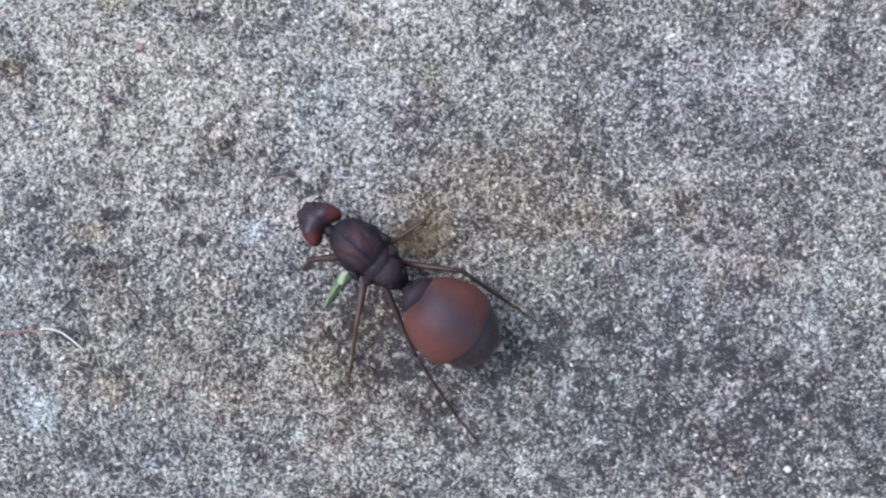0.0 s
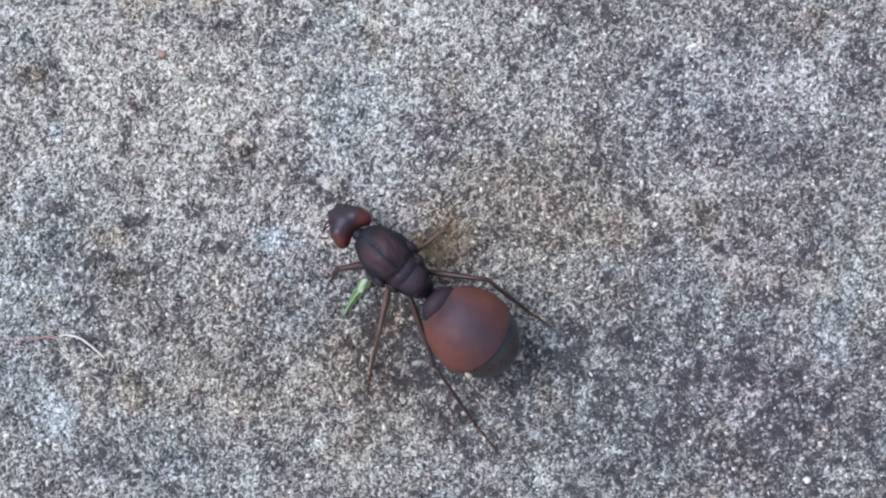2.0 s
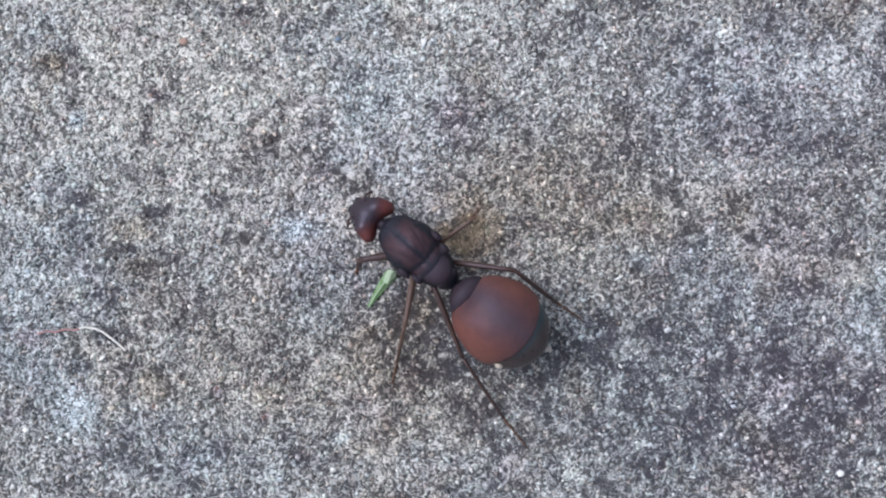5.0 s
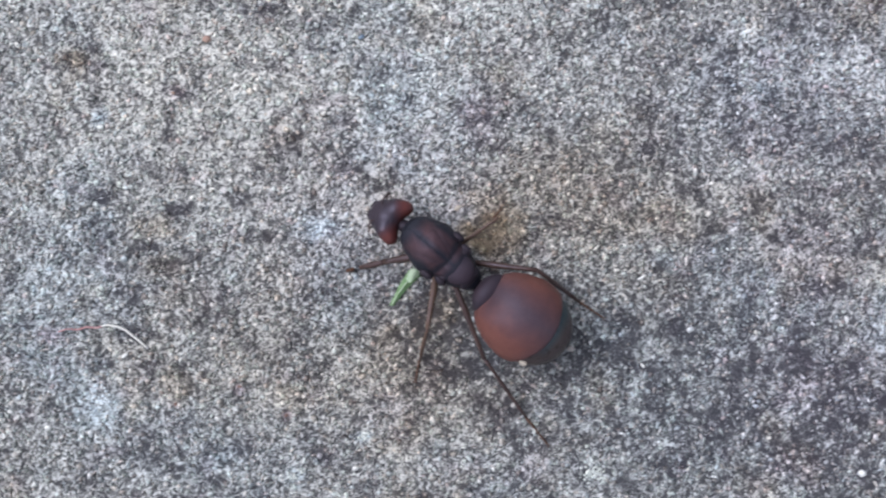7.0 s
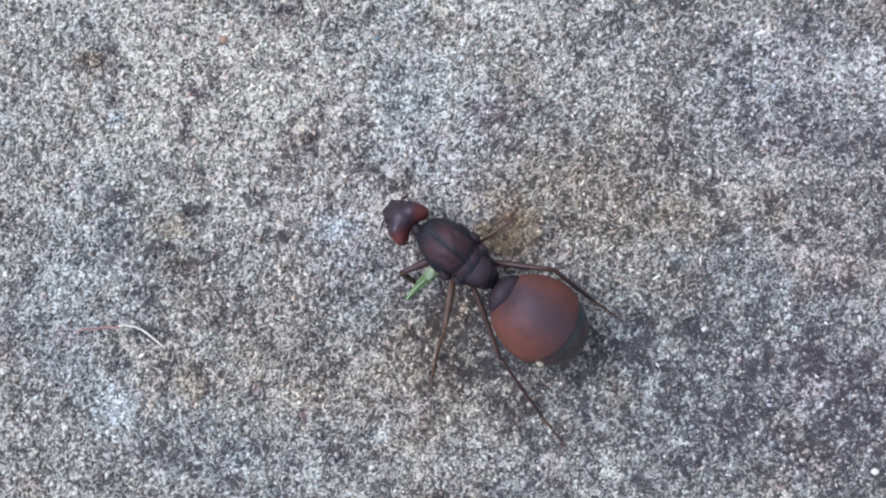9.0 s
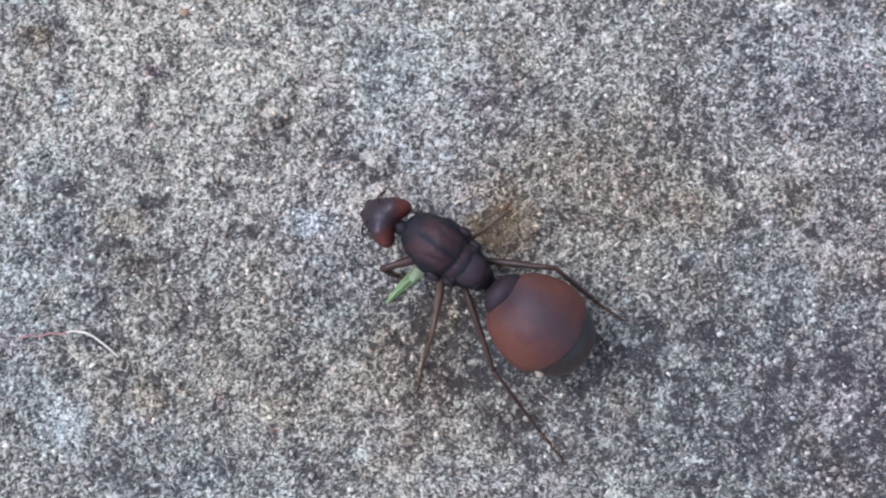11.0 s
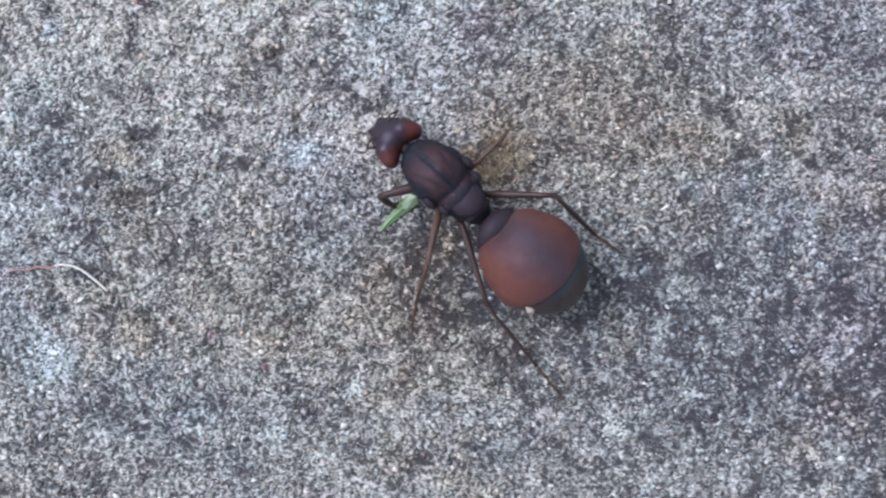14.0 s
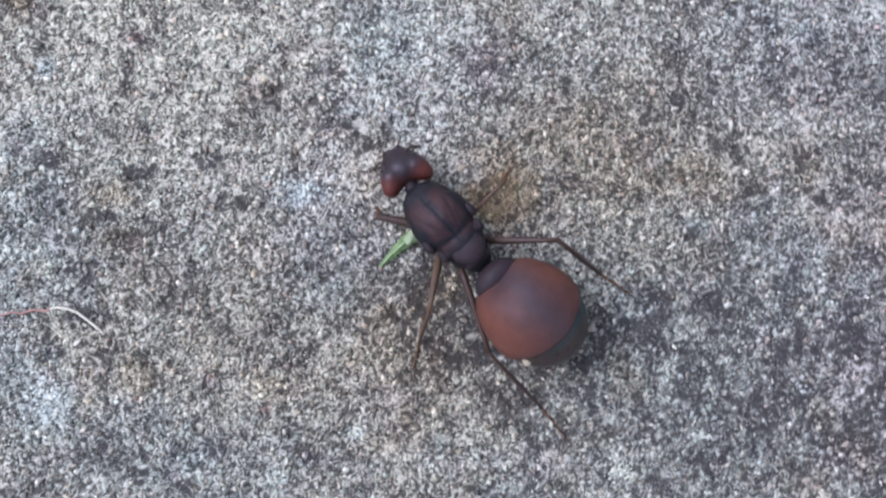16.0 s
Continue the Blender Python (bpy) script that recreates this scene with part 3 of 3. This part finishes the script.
def bone(a, b):
    """The pose of a limb that runs from a to b (millimetres) along its x axis."""
    along = (b - a).normalized()
    side = Vector((0, 0, 1)).cross(along).normalized()
    turn = Matrix((along, side, along.cross(side))).transposed().to_4x4()
    return Matrix.Translation(a * MM - ANT_BASE) @ turn


def knee(hip, ankle, thigh, shin, pole):
    way = ankle - hip
    d = min(way.length, thigh + shin - 0.05)
    way.normalize()
    a = (d * d + thigh * thigh - shin * shin) / (2 * d)
    h = math.sqrt(max(thigh * thigh - a * a, 0.0))
    pole = Vector(pole)
    pole = (pole - way * pole.dot(way)).normalized()
    return hip + way * a + pole * h


def limb(length, radii, bend):
    n = len(radii)
    pts = [(length * k / (n - 1), 0, bend * math.sin(math.pi * k / (n - 1))) for k in range(n)]
    return tube(pts, radii, 10)


def foot(length, fat=1.0):
    """Five tarsal segments and two claws."""
    pts, radii = [], []
    for k in range(5):
        a, b = length * k / 5, length * (k + 0.86) / 5
        for x, r in ((a, 0.07), ((a + b) / 2, 0.085), (b, 0.11), (b + 0.04, 0.055)):
            pts.append((x, 0, 0.06 * math.sin(math.pi * x / length))), radii.append(r * fat * (1.25 - 0.5 * x / length))
    bm = tube(pts, radii, 8)
    for s in (-1, 1):
        claw = tube([(length, 0, 0), (length + 0.18, 0.12 * s, 0.05), (length + 0.3, 0.2 * s, -0.05)], (0.05, 0.04, 0.012), 6)
        me = bpy.data.meshes.new("claw")
        claw.to_mesh(me)
        claw.free()
        bm.from_mesh(me)
        bpy.data.meshes.remove(me)
    return bm


def scutum_groove(p):
    """Middle furrow and two slanting ones on the back of the thorax."""
    top = np.clip(p[:, 2] / 2.0, 0, 1)
    mid = np.exp(-(p[:, 1] / 0.16) ** 2) * np.clip((p[:, 0] + 2.2) / 1.0, 0, 1)
    slant = np.exp(-((np.abs(p[:, 1]) - 0.75 - 0.32 * p[:, 0]) / 0.15) ** 2)
    across = np.exp(-((p[:, 0] + 0.95 - 0.12 * np.abs(p[:, 1])) / 0.3) ** 2)
    return top * (0.07 * mid + 0.05 * slant) + 0.13 * across * np.clip(p[:, 2] - 0.5, 0, 1)


def head_notch(p):
    """Hollow between the two lobes at the back of the head."""
    return 0.2 * np.exp(-(p[:, 1] / 0.6) ** 2) * np.clip((-0.5 - p[:, 0]) / 0.6, 0, 1)


def build_ant():
    ant = new("ant")
    ant.location = ANT_BASE
    tagged(ant, "large wingless dark red-brown queen ant standing on concrete", "ant")
    moving = {}

    back = [(0.95, 0, 0.0, 2.35, 2.4, 2.2), (2.75, 0, -0.35, 1.55, 1.8, 1.65), (-1.25, 0, -0.15, 1.9, 1.85, 1.8), (-2.95, 0, -0.45, 1.25, 1.2, 1.3)]
    thorax = part("thorax", blob(back, 0.65, 6, scutum_groove, 0.02), THORAX, ant, "dark reddish thorax with a black middle stripe")
    part("scutellum", blob([(0, 0, 0, 1.1, 1.38, 0.6), (-0.5, 0, 0.05, 0.9, 1.0, 0.55)], 0.3, 4), SHIELD, thorax, "rounded mauve-brown shield").location = Vector((-2.0, 0, 0.95)) * MM
    part("metanotum", blob([(0, 0, 0, 0.5, 1.2, 0.8)], 0.3, 4), DARK, thorax).location = Vector((-3.2, 0, 0.35)) * MM
    part("petiole", blob([(0, 0, 0, 0.65, 0.75, 0.9)], 0.3, 4), DARK, thorax).location = Vector((-4.5, 0, -0.9)) * MM
    part("pronotum", blob([(0, 0, 0, 0.9, 1.5, 1.3)], 0.3, 4), SHIELD, thorax).location = Vector((3.1, 0, -0.6)) * MM
    for s in (-1, 1):
        part("axilla", blob([(0, 0, 0, 0.5, 0.7, 0.45)], 0.3, 3), DARK, thorax).location = Vector((-1.35, 1.35 * s, 0.62)) * MM
        for x, y, r in ((-0.05, 2.15, 0.46), (-1.3, 1.8, 0.42)):
            part("wing_stub", blob([(0, 0, 0, r * 1.4, r * 0.8, r)], 0.2, 3), DARK, thorax, "small black stub of a shed wing").location = Vector((x, s * y, 0.75)) * MM
        for x in (1.8, -0.4, -2.2):
            part("coxa", blob([(0, 0, 0, 0.75, 0.6, 0.9)], 0.2, 3), DARK, thorax).location = Vector((x, s * 1.05, -1.35)) * MM
    moving[thorax] = lambda t: placed(*between(THORAX_ROWS, t)[:2], THORAX_Z, between(THORAX_ROWS, t)[2], 2.0)

    skull = [(1.2, 0, 0, 1.35, 1.5, 1.25), (2.0, 0, -0.25, 1.15, 1.4, 0.9)]
    skull += [(x, s * y, z, rx, ry, rz) for s in (-1, 1) for x, y, z, rx, ry, rz in ((0.85, 1.1, 0.1, 0.95, 0.9, 1.1), (0.22, 1.47, 0.0, 0.66, 0.66, 0.85))]
    head = part("head", blob(skull, 0.35, 6, head_notch, 0.012, 1.0), HEAD, ant, "heart-shaped head with two glossy red-brown lobes")
    part("neck", blob([(0, 0, 0, 0.9, 0.6, 0.65)], 0.2, 3), DARK, head).location = Vector((-0.45, 0, -0.25)) * MM
    for s in (-1, 1):
        jaw = tube([(2.1, 0.55 * s, -0.3), (2.65, 0.62 * s, -0.4), (3.05, 0.42 * s, -0.5), (3.25, 0.08 * s, -0.55)], (0.5, 0.48, 0.4, 0.12), 10)
        part("mandible", jaw, DARK, head)
        part("eye", blob([(0, 0, 0, 0.34, 0.2, 0.32)], 0.1, 3), EYE, head, "small glossy black eye").location = Vector((1.55, 1.42 * s, 0.35)) * MM
        scape = part("antenna", tube([(1.9, 0.55 * s, 0.45), (2.35, 0.95 * s, 0.6), (2.35, 1.45 * s, 0.6), (2.15, 1.95 * s, 0.4)], (0.08, 0.08, 0.09, 0.10), 8), LEG, head)
        part("flagellum", tube([(2.15, 1.95 * s, 0.4), (2.5, 1.9 * s, -0.5), (2.85, 1.6 * s, -1.7), (3.0, 1.2 * s, -2.9)], (0.07, 0.085, 0.09, 0.07), 8), LEG, scape)
    moving[head] = lambda t: placed(*between(HEAD_ROWS, t)[:2], HEAD_Z, between(HEAD_ROWS, t)[2], 12.0)

    def tergite_lip(p):
        return 0.55 * np.clip((-2.75 + 0.09 * p[:, 1] ** 2 - p[:, 0]) / 0.25, 0, 1)

    gaster = part("gaster", blob([(-0.4, 0, 0, 4.05, 3.95, 3.95), (1.5, 1.5, 0.0, 2.1, 1.65, 2.6), (1.5, -1.4, 0.0, 2.0, 1.55, 2.6)], 0.9, 6, tergite_lip, 0.004), GASTER, ant, "swollen glossy rust-brown abdomen, darker along the middle")
    part("rear_plate", blob([(0, 0, 0, 3.75, 3.6, 3.6)], 0.5, 5), REAR, gaster, "dark overlapping rear plate, its bluish sheen painted into the colour").location = Vector((-1.15, 0, -0.1)) * MM
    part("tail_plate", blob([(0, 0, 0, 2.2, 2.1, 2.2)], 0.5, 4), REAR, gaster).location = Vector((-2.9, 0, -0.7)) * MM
    part("postpetiole", blob([(0, 0, 0, 1.0, 2.0, 1.4), (0.5, 0.1, 0.1, 0.75, 1.45, 1.2)], 0.3, 4), SHIELD, gaster, "mauve-brown waist node").location = Vector((3.55, 0, 0.15)) * MM
    moving[gaster] = lambda t: placed(*between(GASTER_ROWS, t)[:2], GASTER_Z, between(GASTER_ROWS, t)[2], -3.0)

    for name, (hip, thigh, shin, ankle, toe, pole) in LEGS.items():
        stout = 1.15 if name.startswith("hind") else 1.25 if name == "mid_left" else 0.7 if name == "mid_right" else 1.55
        hue = PALE_LEG if name.startswith("mid") else LEG
        femur = part("femur", limb(thigh, [r * stout for r in (0.16, 0.24, 0.27, 0.25, 0.21, 0.17, 0.19)], 0.12), hue, ant)
        lean = 0.8 if name.endswith("left") and ankle else 1.0
        tibia = part("tibia", limb(shin, [r * stout * lean for r in (0.17, 0.16, 0.19, 0.20, 0.18, 0.15, 0.14)], 0.05), hue, ant)

        def joints(t, hip=hip, thigh=thigh, shin=shin, ankle=ankle, pole=pole):
            h = moving[thorax](t) @ (Vector(hip) * MM) / MM
            a = ankle or between(FORE_FOOT_ROWS, t)
            a = Vector((*a, height(*a) + 0.25))
            return h, knee(h, a, thigh, shin, pole), a

        moving[femur] = lambda t, joints=joints: bone(*joints(t)[:2])
        moving[tibia] = lambda t, joints=joints: bone(*joints(t)[1:])
        if ankle:
            a, b = Vector((*ankle, height(*ankle) + 0.22)), Vector((*toe, height(*toe) + 0.12))
            part("tarsus", foot((b - a).length), TARSUS, ant).matrix_local = bone(a, b)
        else:
            tarsus = part("tarsus", foot(0.6, 1.8), TARSUS, ant, "orange-brown segmented foot")

            def curl(t, joints=joints):
                _, k, a = joints(t)
                flat = a - k
                flat.z = -0.15
                return bone(a, a + flat)
            moving[tarsus] = curl
    crumb_rows = [(t, moving[gaster](t) @ STUCK_AT) for t in TIMES]
    return crumb_rows, {thing: [(t, Matrix.Translation(-ANT_BASE) @ m(t) if thing in (thorax, head, gaster) else m(t)) for t in TIMES] for thing, m in moving.items()}


CRUMB_ROWS, ANT_ROWS = build_ant()


# ---- small things on the concrete ----
def build_leaf():
    """A cut scrap of leaf, folded along its rib."""
    leaf = new("leaf_scrap")
    tagged(leaf, "small folded scrap of fresh green leaf beside the ant", "leaf")
    bm = bmesh.new()
    rows = []
    for k in range(9):
        u = k / 8
        w = 0.62 * (1 - 0.75 * u) * (1.0 if u > 0.1 else 0.8)
        x = 2.0 - 4.0 * u
        rows.append([bm.verts.new(Vector((x + 0.1 * math.sin(9 * u + v), v * w + 0.12 * math.sin(3 * u), 0.75 - 0.5 * u - 0.42 * abs(v) * w + 0.05 * math.sin(14 * u))) * MM) for v in (-1, -0.5, 0, 0.5, 1)])
    for a, b in zip(rows, rows[1:]):
        for i in range(4):
            bm.faces.new((a[i], a[i + 1], b[i + 1], b[i]))
    bmesh.ops.solidify(bm, geom=bm.faces[:], thickness=0.10 * MM)
    bmesh.ops.recalc_face_normals(bm, faces=bm.faces)
    part("blade", bm, LEAF, leaf)
    part("rib", tube([(1.9, 0, 0.82), (0.6, 0.1, 0.68), (-0.8, 0.12, 0.5), (-2.0, 0.0, 0.32)], (0.07, 0.06, 0.05, 0.03), 6), LEAF_CUT, leaf, "pale green rib")
    bm = bmesh.new()
    vs = [bm.verts.new(Vector(p) * MM) for p in ((2.0, -0.45, 0.55), (2.25, 0.0, 0.85), (1.95, 0.5, 0.6), (0.9, 0.35, 0.78), (0.8, -0.2, 0.8))]
    bm.faces.new(vs)
    bmesh.ops.solidify(bm, geom=bm.faces[:], thickness=0.08 * MM)
    part("flap", bm, LEAF_CUT, leaf, "pale torn flap", smooth=False)
    return leaf


LEAF_SCRAP = build_leaf()


def pebble(name, x, y, size, material, label, category, group="", turn=0.0, seed=0):
    """A small angular chip lying on the concrete; size in millimetres."""
    rnd = random.Random(seed)
    bm = bmesh.new()
    bmesh.ops.create_icosphere(bm, subdivisions=2, radius=1.0)
    for v in bm.verts:
        v.co *= 1 + 0.28 * noise.noise(v.co * 1.6 + Vector((seed * 3.1, 0, 0)))
        v.co = Vector((v.co.x * size[0], v.co.y * size[1], v.co.z * size[2])) * MM
    ob = part(name, bm, material, None, "", smooth=rnd.random() < 0.5)
    ob.matrix_world = pose(x * MM, y * MM, (height(x, y) + size[2] * 0.75) * MM, 0, 0, turn)
    return tagged(ob, label, category, group)


pebble("white_chip", 12.1, -2.8, (0.55, 0.13, 0.12), CHIP, "thin white splinter lying on the concrete", "chip", "white chips", 30, 1)
pebble("white_chip", 12.3, -11.1, (0.28, 0.14, 0.12), CHIP, "tiny bright white chip on the concrete", "chip", "white chips", -50, 2)
pebble("white_chip", -36.4, -10.5, (0.40, 0.14, 0.12), CHIP, "small white splinter near a fibre", "chip", "white chips", 35, 3)
pebble("white_chip", 33.0, -21.1, (0.38, 0.34, 0.20), CHIP, "rounded white crumb on dark concrete", "chip", "white chips", 0, 4)
pebble("white_chip", -6.3, 19.4, (0.30, 0.28, 0.16), CHIP, "round white sand grain", "chip", "white chips", 0, 5)
STUCK_CRUMB = pebble("pale_crumb", -0.2, -11.2, (0.42, 0.3, 0.25), CREAM, "pale crumb stuck to the flank of the ant's abdomen", "crumb", "", 0, 6)
pebble("white_chip", 22.0, 20.4, (0.45, 0.24, 0.14), CHIP, "flat pale flake on the concrete", "chip", "white chips", 20, 7)
pebble("cream_flake", -5.2, 3.6, (0.40, 0.22, 0.14), CREAM, "cream-coloured flake lying beside the ant", "chip", "", 40, 8)
pebble("orange_crumb", -28.9, 19.3, (0.38, 0.34, 0.22), CRUMB, "orange-brown crumb on the concrete", "crumb", "", 0, 9)
pebble("orange_crumb", -32.0, 14.2, (0.2, 0.15, 0.12), CRUMB, "small rust-coloured crumb lying on concrete", "crumb", "", 0, 10)
pebble("blue_crumb", -14.4, 19.6, (0.32, 0.2, 0.14), BLUE, "tiny blue crumb on the concrete", "crumb", "", 30, 11)


PALE_GRAINS = (
    (-19.1, -6.6), (-18.4, -16.6), (12.6, 14.6), (7.9, 12.7), (5.5, 4.3), (16.7, 21.6), (13.9, 21.7), (22.9, -7.9), (15.3, -14.6),
    (9.9, -15.0), (9.1, -17.0), (16.6, -20.8), (-2.3, -19.3), (-30.5, 15.7), (-35.0, 17.4), (-27.3, 17.1), (-25.1, 15.9), (-38.4, 3.3), (-17.5, 5.7),
)
for k, (gx, gy) in enumerate(PALE_GRAINS):
    r = 0.12 + 0.07 * ((k * 7) % 5) / 4
    pebble("pale_grain", gx, gy, (r * 1.2, r, r * 0.7), PALE_SAND, "round pale sand grain on rough concrete", "sand grain", "pale sand grains", 40 * k, 20 + k)
for k, (gx, gy) in enumerate(((-25.6, -13.3), (-21.2, -16.0), (-31.6, -15.0))):
    pebble("rust_speck", gx, gy, (0.22, 0.16, 0.1), RUST, "tiny rust-red speck on the concrete", "crumb", "rust specks", 35 * k, 50 + k)


def crust(x, y, rx, ry, turn, material, label, seed):
    """A broken crust of lichen or lime: flat crumbs gathered about a spot."""
    rnd = random.Random(seed)
    bm = bmesh.new()
    c, s = math.cos(radians(turn)), math.sin(radians(turn))
    for _ in range(int(26 * rx * ry) + 8):
        a, d = rnd.uniform(0, 2 * math.pi), rnd.random() ** 0.7
        u, v = rx * d * math.cos(a), ry * d * math.sin(a)
        px, py = x + u * c - v * s, y + u * s + v * c
        r = rnd.uniform(0.10, 0.22) * (1.15 - 0.5 * d)
        lump = bmesh.ops.create_icosphere(bm, subdivisions=1, radius=1.0)["verts"]
        for p in lump:
            q = p.co * (1 + 0.35 * noise.noise(p.co * 1.5 + Vector((px, py, 0))))
            p.co = Vector((px + q.x * r * 1.3 - x, py + q.y * r - y, height(px, py) + 0.09 + q.z * r * 0.4)) * MM
    ob = part("crust", bm, material)
    ob.location = Vector((x, y, 0)) * MM
    return tagged(ob, label, "lichen", "pale crusts")


crust(-18.0, 1.7, 1.15, 0.7, 10, LICHEN, "pale blue-white lichen crust on the concrete", 1)
crust(-20.2, -21.6, 1.0, 0.45, 40, LIME, "ragged whitish crust on the concrete", 2)
crust(-13.9, -17.9, 0.6, 0.4, 20, LIME, "small whitish crust on the concrete", 3)
crust(7.7, -21.3, 1.4, 1.0, 0, LIME, "pale greenish white crust on dark concrete", 4)
crust(-38.9, -14.6, 1.2, 1.5, 0, LICHEN, "pale blue-white lichen crust on the concrete", 5)


def build_fibre():
    """A curved hair-like fibre, pale at one end and reddish at the other."""
    fibre = new("fibre")
    tagged(fibre, "thin curved fibre, white at one end and reddish at the other", "fibre")

    def course(u):
        x = -34.2 - 8.4 * u
        y = -9.8 + 2.15 * math.sin(min(u / 0.42, 1) * math.pi / 2) - 0.9 * max(u - 0.42, 0) + 0.08 * math.sin(30 * u) * (u > 0.4)
        return (x, y, height(x, y) + 0.16 + 0.12 * math.sin(9 * u))

    for a, b, material, label in ((0.0, 0.52, FIBRE_PALE, "white end"), (0.52, 1.0, FIBRE_RED, "reddish end")):
        us = [a + (b - a) * k / 24 for k in range(25)]
        part("strand", tube([course(u) for u in us], [0.12 * (1.0 - 0.35 * u) for u in us], 6), material, fibre, label)


build_fibre()


def motions():
    for thing, rows in ANT_ROWS.items():
        walk(thing, rows)
    walk(STUCK_CRUMB, CRUMB_ROWS)
    leaf_rows = ((0, -10.25, -4.0, 56), (4, -10.25, -4.0, 56), (8, -10.25, -4.0, 54), (8.5, -10.1, -3.6, 48), (11, -10.25, -3.75, 44), (14.5, -10.3, -3.3, 44), (15, -10.3, -3.1, 44), (16, -10.35, -3.05, 43))
    walk(LEAF_SCRAP, [(t, placed(x, y, height(x, y), a)) for t, x, y, a in leaf_rows])


motions()
